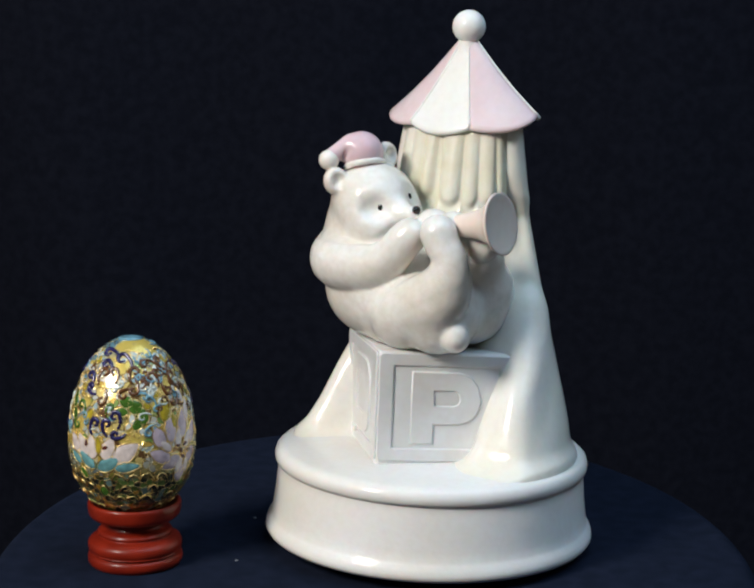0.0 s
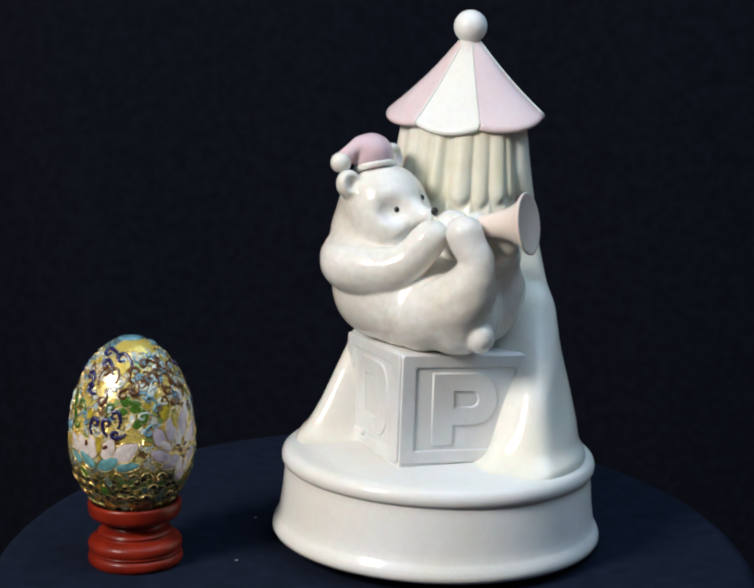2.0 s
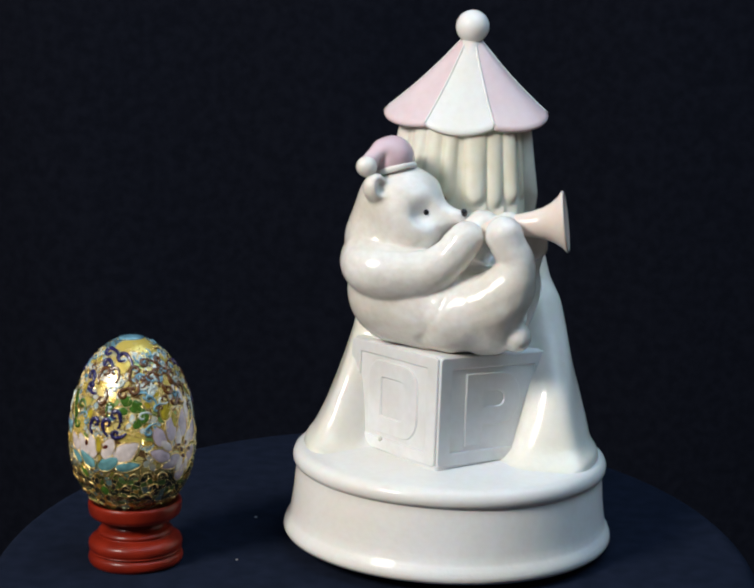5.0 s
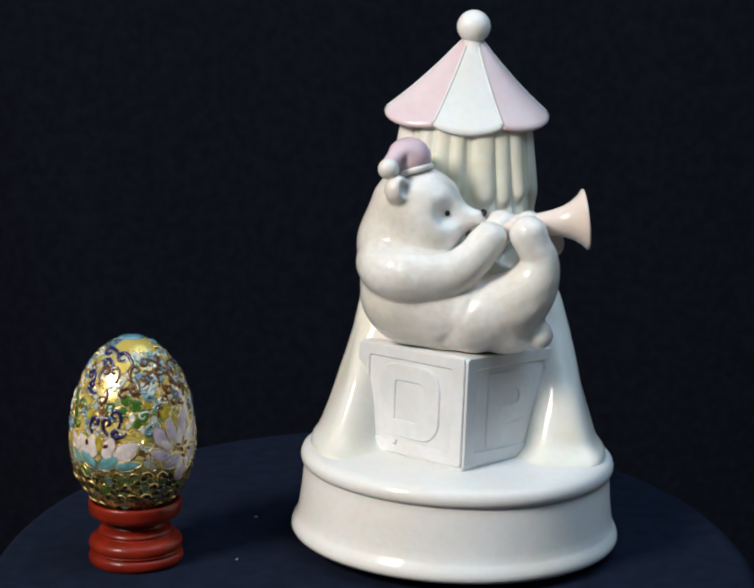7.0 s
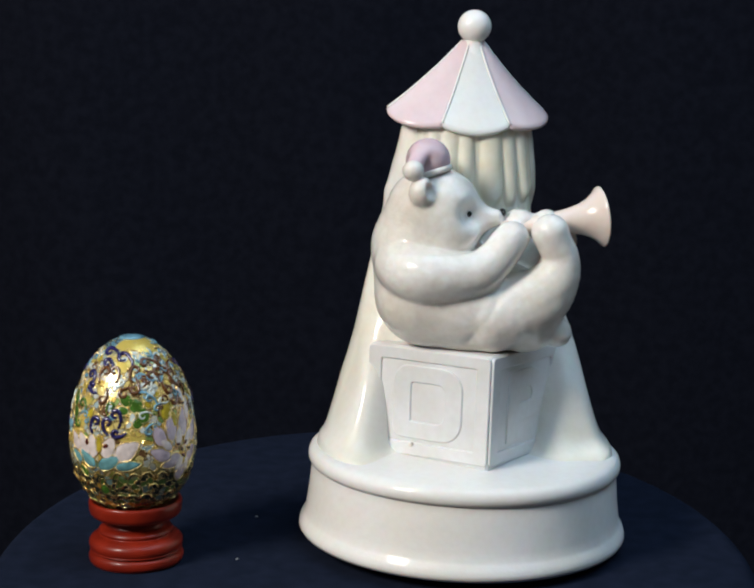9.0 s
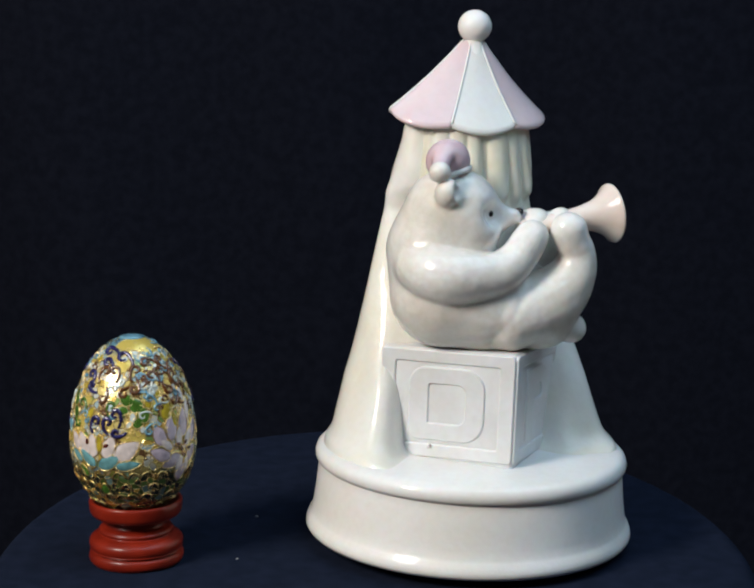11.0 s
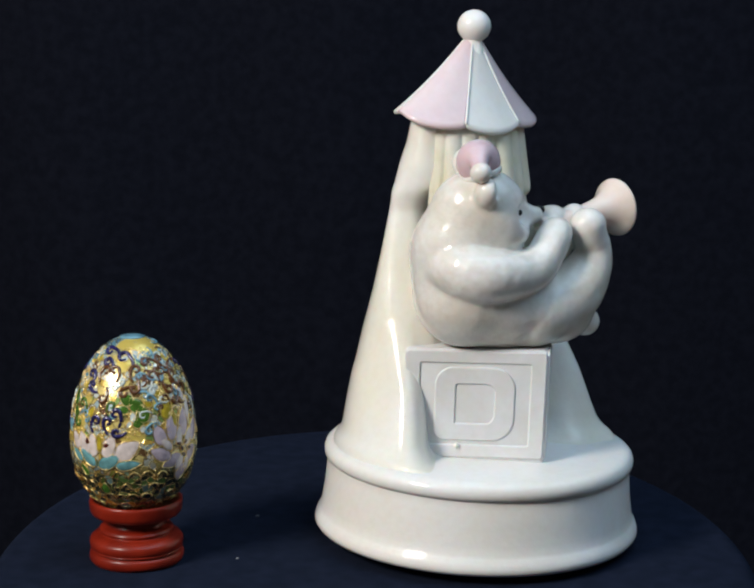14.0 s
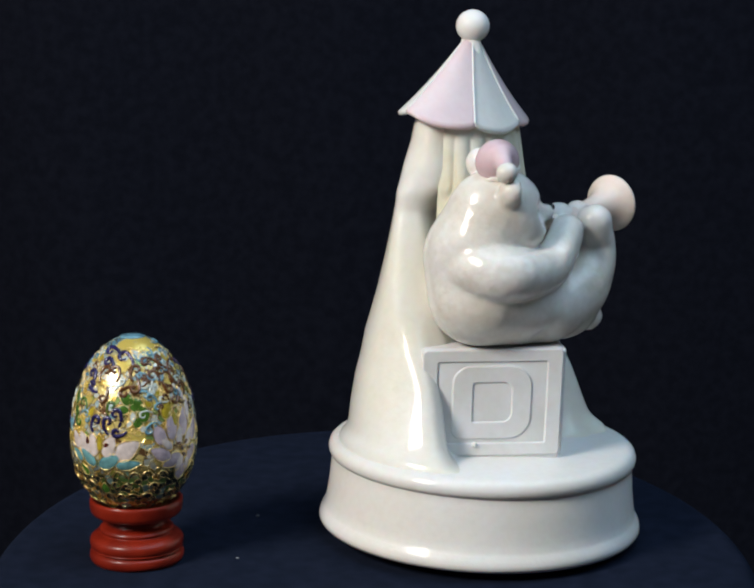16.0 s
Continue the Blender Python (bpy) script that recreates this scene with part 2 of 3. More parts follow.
def tent_field(p):
    x, y, z = p[..., 0], p[..., 1], p[..., 2]
    a, b, xc, yc = (np.interp(z, TENT[:, 0], TENT[:, k]) for k in (1, 2, 3, 4))
    q = np.sqrt(((x - xc) / a) ** 2 + ((y - yc) / b) ** 2)
    ang = np.arctan2((y - yc) / b, (x - xc) / a)
    ripple = 0.3 * np.sin(9 * ang + 0.4) * np.clip((z - 30) / 20, 0, 1) * np.clip((120 - z) / 20, 0, 1)
    d = (q - 1) * np.minimum(a, b) * 0.9 - ripple
    d = d - 1.3 * np.exp(-((ang - 2.6) / 0.38) ** 2) * np.clip((z - 34) / 16, 0, 1) * np.clip((126 - z) / 16, 0, 1)
    cut = np.interp(z, OPENING[:, 0], OPENING[:, 1])
    cut = cut - 1.0 * np.clip(np.abs(x - 3) - 26, 0, None) * np.clip((70 - z) / 20, 0, 1)
    # the two door flaps: the opening hollows between them
    hollow = cut + 4.0 * np.clip(1 - ((x - 3) / 21) ** 2, 0, 1) * np.clip((z - 58) / 8, 0, 1) - 1.3
    d = soft_max(d, (hollow - y) * 0.93, 10.0)
    # a flap falls in front of the block's far edge
    d = soft_min(d, chain(p, ((30, -4, 74, 2.0), (32.5, -11, 60, 3.2), (32, -19, 44, 4.6), (30.5, -25.5, 30, 6.0), (30, -28, 24, 6.5)), 3), 9.0)
    # the hem runs out over the base
    disc = soft_max(z - 27.9, np.sqrt((x - BX) ** 2 + (y - BY - 3.9) ** 2) - 44.0, 1.0)
    d = soft_min(d, disc, 7.0)
    d = soft_max(d, 25.5 - z, 0.6)
    return soft_max(d, z - 137.5, 1.0)


def tent_part(box):
    return part("tent", clay(tent_field, (-50, -64, 18), (56, 36, 140), 0.9), TENT_GLAZE, box, "white tent body that flares towards the base")


def curtain_part(box):
    """Gathered curtain across the front of the tower, tied above its flared hem."""
    bm = bmesh.new()
    nu, rows = 160, []
    lobes = [-1.0, -0.74, -0.5, -0.26, -0.07, 0.02, 0.3, 0.52, 0.76, 1.0]
    rnd = random.Random(5)
    deep = [rnd.uniform(1.15, 1.6) for _ in lobes]
    deep[4] = 0.15
    drop = [1.2, 0.4, -0.4, 0.8, 1.0, -0.8, -1.2, 0.2, 1.4, 1.0]
    for k in range(64):
        z = 134 - 0.55 * k
        row = []
        for i in range(nu + 1):
            s = -1 + 2 * i / nu
            n = max(j for j in range(len(lobes) - 1) if lobes[j] <= s + 1e-9)
            w = (s - lobes[n]) / (lobes[n + 1] - lobes[n])
            round_ = max(0.0, 4 * w * (1 - w)) ** 0.7
            low = 108.6 + drop[n] + 3.4 * (1 - round_)
            tied = 1 / (1 + math.exp(-(z - low) / 0.45))
            belly = 0.22 + 0.85 * max(0.0, min(1.0, (132 - z) / 20))
            upper = tied * deep[n] * (round_ * belly * 1.5 + 0.25)
            frill = (1 - tied) * (0.2 + 0.30 * max(0.0, low - z - 0.8) * (0.7 + 0.3 * math.sin(s * 30)))
            edge = min(1.0, (1 - abs(s)) / 0.28)
            out = (upper + frill) * edge - 0.7 * (1 - edge)
            ang = radians(-90 + 69 * s)
            a = 19.9 + (132 - z) * 0.07 + out
            b = 11.9 + (132 - z) * 0.1 + out
            row.append(bm.verts.new(((3.2 + a * math.cos(ang)) * MM, (-3 + b * math.sin(ang)) * MM, z * MM)))
        rows.append(row)
    for p, q in zip(rows, rows[1:]):
        for i in range(nu):
            bm.faces.new((p[i], q[i], q[i + 1], p[i + 1]))
    for _ in range(5):
        bmesh.ops.smooth_vert(bm, verts=bm.verts, factor=0.5, use_axis_x=True, use_axis_y=True, use_axis_z=True)
    ob = part("curtain", bm, CREAM, box, "pale cream-green gathered curtain")
    ob.modifiers.new("thickness", "SOLIDIFY").thickness = 0.0015
    return ob


RX, RY, RA, RB = 2.6, -2.2, 25.9, 15.4


def roof_part(box):
    """An oval fluted roof of six scalloped panels, and the ball on top."""
    roof = part("roof_core", lathe([(0, 0.1315), (0.0105, 0.1315), (0.010, 0.134), (0.0045, 0.150), (0.003, 0.158), (0, 0.158)], 32, (3.3 * MM, -2.9 * MM)), PORCELAIN, box)
    edges = [radians(-92 + d) for d in (-25, 25, 98, 155, 205, 262, 335)]
    for k in range(6):
        bm = bmesh.new()
        nu, nv, rows = 24, 26, []
        for j in range(nv + 1):
            v = j / nv
            row = []
            for i in range(nu + 1):
                s = i / nu
                a = edges[k] + (edges[k + 1] - edges[k]) * s
                arch = math.sin(s * math.pi)
                front = max(0.0, -math.sin(a))
                zlow = 136.0 - 4.0 * front - 1.9 * arch ** 0.8 * (0.5 + 0.5 * front)
                z = 158 + (zlow - 158) * v
                r = 0.125 + 0.875 * (0.84 * v + 0.16 * v ** 2.4)
                r *= 1 + 0.012 * v * (arch - 1)
                puff = 1 + 0.02 * arch
                row.append(bm.verts.new(((RX + 0.7 * (1 - v) + RA * r * puff * math.cos(a)) * MM, (RY - 0.8 * (1 - v) + RB * r * puff * math.sin(a)) * MM, z * MM)))
            rows.append(row)
        # the lip turns in under the eave
        for dz, sh in ((-0.8, 0.995), (-1.3, 0.97), (-0.9, 0.93), (0.6, 0.80)):
            last = rows[nv]
            rows.append([bm.verts.new(((RX * MM + (q.co.x - RX * MM) * sh), (RY * MM + (q.co.y - RY * MM) * sh), q.co.z + dz * MM)) for q in last])
        for p, q in zip(rows, rows[1:]):
            for i in range(nu):
                bm.faces.new((p[i], p[i + 1], q[i + 1], q[i]))
        bmesh.ops.recalc_face_normals(bm, faces=bm.faces)
        ob = part("roof_panel", bm, PINK if k % 2 else PORCELAIN, roof, "pale pink roof panel" if k % 2 else "white roof panel")
        ob.modifiers.new("thickness", "SOLIDIFY").thickness = 0.0009
    for a in edges[:-1]:
        path = []
        for j in range(22):
            v = j / 21
            front = max(0.0, -math.sin(a))
            z = 158 + (136.0 - 4.0 * front - 158) * v
            r = (0.125 + 0.875 * (0.84 * v + 0.16 * v ** 2.4)) * (1 - 0.012 * v)
            path.append(((RX + 0.7 * (1 - v) + RA * r * math.cos(a)) * MM, (RY - 0.8 * (1 - v) + RB * r * math.sin(a)) * MM, z * MM))
        part("rib", tube(path, [0.34 * MM] * 22, 10), PORCELAIN, roof, "white raised rib")
    part("finial", ball(5.25 * MM, (3.5 * MM, -3.2 * MM, 162.3 * MM), 40), PORCELAIN, roof, "white ball finial")
    return roof


def prism(outline, holes, depth, bevel):
    """A flat raised shape in its own xz plane, front towards -y, from closed outlines in millimetres."""
    cu = bpy.data.curves.new("relief", "CURVE")
    cu.dimensions, cu.fill_mode, cu.extrude, cu.bevel_depth, cu.bevel_resolution = "2D", "BOTH", depth * MM / 2, bevel * MM, 3
    for loop in (outline, *holes):
        sp = cu.splines.new("POLY")
        sp.points.add(len(loop) - 1)
        for q, (x, y) in zip(sp.points, loop):
            q.co = (x * MM, y * MM, 0, 1)
        sp.use_cyclic_u = True
    ob = bpy.data.objects.new("relief", cu)
    me = bpy.data.meshes.new_from_object(ob)
    bm = bmesh.new()
    bm.from_mesh(me)
    bpy.data.objects.remove(ob), bpy.data.curves.remove(cu), bpy.data.meshes.remove(me)
    bmesh.ops.transform(bm, matrix=pose(0, 0, 0, 90, 0, 0), verts=bm.verts)
    return bm


def rounded(x0, y0, x1, y1, radii, n=8):
    """A rectangle with a radius at each corner: bottom left, bottom right, top right, top left."""
    out = []
    for (cx, cy, sx, sy, a0), r in zip(((x0, y0, 1, 1, 180), (x1, y0, -1, 1, 270), (x1, y1, -1, -1, 0), (x0, y1, 1, -1, 90)), radii):
        if r <= 0:
            out.append((cx, cy))
            continue
        for k in range(n + 1):
            a = radians(a0 + 90 * k / n)
            out.append((cx + sx * r + r * math.cos(a), cy + sy * r + r * math.sin(a)))
    return out


SIDE, Z0, Z1 = 43.5, 28.0, 62.6


def block_part(box):
    """A toy block set cornerwise on the base, with a raised border and letter on both faces."""
    bm = bmesh.new()
    bmesh.ops.create_cube(bm, size=1, matrix=Matrix.Translation((0, 0, (Z0 - 4 + Z1) / 2 * MM)) @ Matrix.Diagonal((SIDE * MM, SIDE * MM, (Z1 - Z0 + 4) * MM, 1)))
    bmesh.ops.bevel(bm, geom=bm.edges[:], offset=1.5 * MM, segments=4, profile=0.5, affect="EDGES")
    block = part("toy_block", bm, GREY_GLAZE, box, "grey-white toy block set cornerwise")
    block.matrix_basis = pose(1.5 * MM, -15.2 * MM, 0, 0, 0, 45)
    h, mid = SIDE / 2, (Z0 + Z1) / 2
    outer = rounded(-21.0, -16.6, 21.0, 16.4, (1, 1, 1, 1), 3)
    inner = rounded(-17.2, -13.4, 17.2, 13.4, (1, 1, 1, 1), 3)
    for face, letter in ((0, "P"), (1, "D")):
        m = pose(0, -h * MM, mid * MM) if face == 0 else pose(-h * MM, 0, mid * MM, 0, 0, -90)
        if letter == "P":
            shape = [(-10.5, -11), (-4.2, -11), (-4.2, -4.8), (4.0, -4.8), (7.4, -3.9), (9.8, -1.4), (10.8, 2.4), (9.8, 6.8), (7.4, 9.8), (4.0, 10.8), (-10.5, 10.8)]
            holes = [[(-4.2, 0.2), (2.8, 0.2), (4.4, 1.0), (5.0, 2.8), (4.4, 4.8), (2.8, 5.8), (-4.2, 5.8)]]
        else:
            shape = rounded(-11.6, -11.2, 11.8, 11.2, (2.6, 6.5, 6.5, 5))
            holes = [rounded(-6.2, -6.6, 6.6, 6.8, (0.8, 3.2, 3.2, 1.4))]
        for name, s, hs in (("border", outer, [inner]), ("letter", shape, holes)):
            ob = part(name, prism(s, hs, 0.12, 0.5), GREY_GLAZE, block, "raised letter " + letter if name == "letter" else "raised square border")
            ob.matrix_basis = m
    return block


HEAD = np.array((-13.0, -28.8, 105.3))
JAW = ((-26.6, -36.4, 107.5, 0.01), (-28.4, -35.6, 101.0, 0.01), (-27.6, -37.4, 94.6, 0.01), (-24.1, -41.0, 94.6, 0.01), (-17.4, -43.2, 94.2, 0.01), (-10.6, -42.8, 94.2, 0.01), (-5.0, -39.8, 95.6, 0.01), (-0.8, -37.4, 99.0, 0.01))
THIGH = ((11.5, -40.4, 88.4, 0.01), (6.6, -43.6, 85.3, 0.01), (2.4, -45.5, 80.2, 0.01), (-0.3, -45.2, 73.7, 0.01), (-5.0, -39.5, 66.5, 0.01))

SEAT = ((28.3, -38.0, 91.0, 0.01), (26.6, -40.0, 87.0, 0.01), (22.6, -43.4, 82.5, 0.01), (18.4, -45.6, 79.5, 0.01))


def bear_field(p):
    d = d_ball(p, HEAD, (13.6, 13.4, 13.2))
    d = soft_min(d, d_ball(p, (-9.5, -34, 100), 8.6), 4)               # cheeks
    d = soft_min(d, d_ball(p, (-7.5, -25, 101), 8.6), 4)
    d = soft_min(d, d_limb(p, (-7.5, -31.2, 103.4), (3.6, -34.3, 103.9), 7.0, 2.7), 3)   # muzzle
    torso = d_limb(p, (-13.6, -22.6, 91), (-13.2, -24.8, 79.5), 16.6, 16.8)
    torso = soft_min(torso, d_limb(p, (-16.4, -27.4, 106.5), (-18.6, -26.2, 97), 11.2, 11.0), 8)
    torso = soft_min(torso, d_ball(p, (7, -25, 76.5), (17, 16, 13.5)), 8)
    torso = soft_min(torso, d_ball(p, (-2, -31.5, 76.2), 13.2), 6)
    # shallow sockets under the brow
    for c in ((-4.6, -41.0, 105.0), (3.4, -26.8, 110.0)):
        d = soft_max(d, -d_ball(p, c, (4.2, 3.6, 3.2)), 3.4)
    d = soft_min(d, torso, 1.0)
    # near arm
    arm = chain(p, ((-18, -22, 90, 9.5), (-22.6, -30.5, 89, 9.2), (-18.8, -38.6, 86.8, 8.5), (-5, -41.4, 87.2, 7.0), (1.8, -41.2, 91.4, 5.9), (5.8, -40.6, 96.4, 5.5), (7.4, -40.0, 98.3, 5.2)))
    d = soft_min(d, arm, 0.9)
    # far arm
    far = soft_min(d_limb(p, (-8, -12, 90), (6, -14, 88), 7.5, 6.5), d_limb(p, (6, -14, 88), (11, -28, 99.5), 6.2, 4.6), 2)
    far = soft_min(far, d_ball(p, (11.6, -33.4, 102.6), (5.2, 4.6, 4.0)), 1.5)
    d = soft_min(d, far, 1.0)
    # near leg, folded up to the horn
    leg = chain(p, ((4, -35.5, 74.4, 12.0), (15.0, -38.6, 78.2, 10.2), (21.4, -40.2, 85.6, 7.5), (22.4, -41.4, 92.6, 5.6), (20.2, -42.0, 96.8, 5.4), (18.6, -42.2, 100.2, 5.7)))
    d = soft_min(d, d_ball(p, (14, -32, 74), 11.6), 5)
    d = soft_min(d, d_ball(p, (15.2, -36.6, 73.4), 9.4), 4)
    d = soft_min(d, leg, 1.1)
    # far leg
    fleg = soft_min(d_limb(p, (10, -14, 76), (19.5, -15.5, 82), 12, 10), d_limb(p, (19, -16, 82), (24, -23, 93), 8.5, 6), 3)
    fleg = soft_min(fleg, d_ball(p, (15.5, -17, 75.5), (12.2, 12, 11.6)), 3)
    fleg = soft_min(fleg, d_ball(p, (26, -29.5, 96.5), (5.4, 5, 5)), 2)
    fleg = soft_min(fleg, d_limb(p, (24, -31, 99.5), (19.6, -35, 102.8), 4.4, 4.0), 2)
    d = soft_min(d, fleg, 1.8)
    d = soft_min(d, d_ball(p, (23.4, -38.4, 69.2), 4.7), 0.7)             # tail
    # ears, hollowed
    for c, inward in (((-20.6, -39.6, 111.8), (2.0, -1.6, 0.3)), ((-14.0, -21.6, 120.0), (2.2, -0.4, 0.5))):
        ear = soft_max(d_ball(p, c, (3.9, 3.9, 4.5)), -d_ball(p, np.array(c) + np.array(inward) * 1.6, 2.8), 0.8)
        d = soft_min(d, ear, 1.2)
    # modelled creases: under the jaw and round the raised thigh
    for line, deep, wide in ((JAW, 0.8, 1.1), (THIGH, 0.7, 1.4), (SEAT, 0.9, 2.4)):
        near = chain(p, line, 4)
        d = d + deep * np.exp(-(near / wide) ** 2)
    # hand-worked surface
    x, y, z = p[..., 0], p[..., 1], p[..., 2]
    d = d + 0.05 * np.sin(0.9 * x + 1.1 * np.sin(0.5 * z)) * np.sin(0.8 * y + 0.7 * z) + 0.025 * np.sin(2.1 * x + 1.3 * z) * np.sin(1.9 * y)
    return soft_max(d, 62.4 - z, 0.6)


def on_surface(field, inside, towards):
    """The point where the way from a place inside a body leaves its skin."""
    a, b = np.array(inside, float), np.array(towards, float)
    way = (b - a) / np.linalg.norm(b - a)
    pts = a + way * np.arange(0, 40, 0.05)[:, None]
    return pts[np.argmax(field(pts) > 0)]


def bear_part(box):
    bear = part("bear", clay(bear_field, (-44, -62, 60), (40, 8, 130), 0.7), BEAR, box, "seated white porcelain bear blowing a horn")
    for c, r, name in (((-5.2, -37.6, 105.2), (0.85, 0.7, 0.95), "eye"), ((-0.6, -27.2, 109.0), (0.8, 0.7, 0.95), "eye"), ((9.5, -35.2, 105.5), (1.1, 1.85, 1.35), "nose")):
        q = on_surface(bear_field, HEAD + np.array((4, -2, 0)), c)
        part(name, ball(MM, [k * MM for k in q], 16, r), BLACK, bear, "black painted " + name)
    return bear


def cap_part(box):
    def field(p):
        d = d_ball(p, (-16.8, -30.8, 120.8), (6.7, 6.5, 6.7))
        d = soft_min(d, d_limb(p, (-19.6, -34, 122.4), (-23.2, -38.8, 119.4), 3.6, 2.3), 2)
        crease = d_limb(p, (-14.5, -40, 126), (-19.5, -37, 119), 0.9, 0.9)
        return soft_max(d, -crease, 0.9)
    cap = part("nightcap", clay(field, (-32, -46, 110), (-6, -18, 134), 0.6), CAP_PINK, box, "pale pink nightcap")

    def brim(p):
        ax = np.array((-0.33, 0.1, 1.0)) / 1.06
        q = p - np.array((-15.9, -30.6, 117.0))
        h = q @ ax
        rad = np.sqrt(((q - h[..., None] * ax) ** 2).sum(-1))
        return np.sqrt((rad - 6.1) ** 2 + (h * 0.75) ** 2) - 0.85
    part("brim", clay(brim, (-32, -46, 108), (-2, -16, 128), 0.6), BEAR, cap, "white rolled brim")
    part("pompom", ball(3.2 * MM, (-23.4 * MM, -39.6 * MM, 118.0 * MM), 28), BEAR, cap, "white pompom")
    return cap


def horn_part(box):
    prof = [(0, 0), (2.4, 0), (2.8, 1), (3.0, 6), (3.2, 13), (3.5, 18), (4.0, 21.5), (4.8, 24.8), (6.0, 27.4), (7.7, 29.6), (9.2, 30.8), (9.35, 31.3), (8.9, 31.5), (8.2, 31.3), (6.0, 30.9), (3.0, 30.6), (0, 30.5)]
    bm = lathe([(r * MM, z * MM) for r, z in prof], 64)
    a, b = Vector((5.4, -35.0, 100.2)), Vector((32.8, -36.2, 104.3))
    q = (b - a).to_track_quat("Z", "Y").to_matrix().to_4x4()
    bmesh.ops.transform(bm, matrix=Matrix.Translation(a * MM) @ q, verts=bm.verts)
    return part("horn", bm, PEACH, box, "pale peach flared horn")


# a small turn, skew and scale that fits the figure to the camera's view
VIEW_FIT = Matrix(((1.0004, -0.038, 0.0023, -0.39 * MM), (0.0098, 1.0042, 0.0021, -3.94 * MM), (-0.0061, -0.0572, 0.9959, -1.03 * MM), (0, 0, 0, 1)))


# fit to the camera's view for tent, curtain and roof, without skew in height
VIEW_FIT_LEVEL = Matrix(((1.0004, -0.038, 0.0023, -0.39 * MM), (0.0098, 1.0042, 0.0021, -3.94 * MM), (0, 0, 0.9865, 0.2 * MM), (0, 0, 0, 1)))


def fit_to_view(ob, above, how):
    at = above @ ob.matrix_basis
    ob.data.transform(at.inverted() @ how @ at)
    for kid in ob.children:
        fit_to_view(kid, at, how)


def music_box():
    box = thing("music_box", "white porcelain bear music box, turning on dark cloth", "music box")
    part("turning_foot", lathe([(0, -3.9 * MM), (16 * MM, -3.9 * MM), (16 * MM, 1.2 * MM), (0, 1.2 * MM)], 40, (BX * MM, BY * MM)), FELT, box, "dark turning foot")
    base_part(box)
    tent_part(box)
    curtain_part(box)
    roof_part(box)
    block_part(box)
    bear_part(box)
    cap_part(box)
    horn_part(box)
    # a bead of glaze, added to make the bright glint beside the block
    for x, y, z, r in ((-18.0, -27.9, 32.0, 0.8),):
        part("glaze_bead", ball(r * MM, (x * MM, y * MM, z * MM), 14), PORCELAIN, box, "bead of pooled glaze added for a bright glint")
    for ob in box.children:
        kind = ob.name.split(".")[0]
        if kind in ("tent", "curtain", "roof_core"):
            fit_to_view(ob, Matrix(), VIEW_FIT_LEVEL)
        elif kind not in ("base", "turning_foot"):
            fit_to_view(ob, Matrix(), VIEW_FIT)
    return box


# ---------------------------------------------------------------- the egg and its stand
EGG = (-0.09815, -0.04256)


def egg_cup():
    ob = thing("egg_cup", "turned red lacquered wooden egg stand", "egg stand", (*EGG, 0))
    for name, prof in (("foot_ring", [(0, 0.2), (12.3, 0.15), (14.0, 0.5), (14.5, 1.6), (14.3, 3.0), (13.4, 3.9), (12.6, 4.2), (0, 4.3)]),
                       ("bulb", [(0, 4.1), (12.8, 4.2), (14.0, 4.8), (14.4, 6.2), (14.0, 7.6), (12.6, 8.7), (11.3, 9.2), (11.2, 9.6), (11.4, 10.2), (10.8, 11.0), (9.4, 11.7), (8.9, 12.6), (9.1, 13.4), (0, 13.5)]),
                       ("cup", [(0, 13.2), (9.2, 13.3), (10.2, 14.0), (12.6, 14.7), (13.8, 15.7), (14.2, 17.2), (14.3, 19.0), (13.9, 19.8), (13.0, 19.7), (12.0, 18.6), (8, 16.2), (0, 15.2)])):
        part(name, lathe([(r * MM, z * MM) for r, z in smooth_profile(prof, 5)], 96), LACQUER, ob)
    return ob


def egg_radius(z):
    h = (z - 38.2) / (32.8 if z > 38.2 else 23.5)
    return 19.35 * math.sqrt(max(0.0, 1 - h * h))


# arc length along the egg's side, from its foot to its tip
EGG_Z = np.linspace(15.2, 70.9, 600)
EGG_R = np.array([egg_radius(z) for z in EGG_Z])
EGG_S = np.concatenate([[0], np.cumsum(np.hypot(np.diff(EGG_Z), np.diff(EGG_R)))])


def on_egg(angle, height, u, v, lift=0.0):
    """A point u across and v up along the shell, in millimetres, from the place at that angle (degrees) and height."""
    s = np.interp(height, EGG_Z, EGG_S) + v
    z, r = float(np.interp(s, EGG_S, EGG_Z)), float(np.interp(s, EGG_S, EGG_R))
    r0 = max(float(np.interp(height, EGG_Z, EGG_R)), 3.0)
    z2, r2 = float(np.interp(s + 0.3, EGG_S, EGG_Z)), float(np.interp(s + 0.3, EGG_S, EGG_R))
    nz, nr = -(r2 - r), z2 - z
    k = math.hypot(nz, nr) or 1.0
    r, z = r + lift * nr / k, z + lift * nz / k
    a = radians(angle) + u / (0.5 * (r0 + max(r, 3.0)))
    return (r * math.sin(a) * MM, -r * math.cos(a) * MM, z * MM)


def enamel(name, colour, rough=0.2, vary=0.55):
    m, nt, bs = material(name)
    dark = tuple(c * (1 - vary) for c in colour)
    _, rp = speckle(nt, 420.0, 4.0, 0.3, 0.7, dark, colour)
    nt.links.new(rp.outputs["Color"], bs.inputs["Base Color"])
    bs.inputs["Roughness"].default_value = rough
    bs.inputs["Coat Weight"].default_value = 0.5
    bs.inputs["Coat Roughness"].default_value = 0.08
    bumped(nt, bs, 900.0, 0.3, 0.0004)
    return m


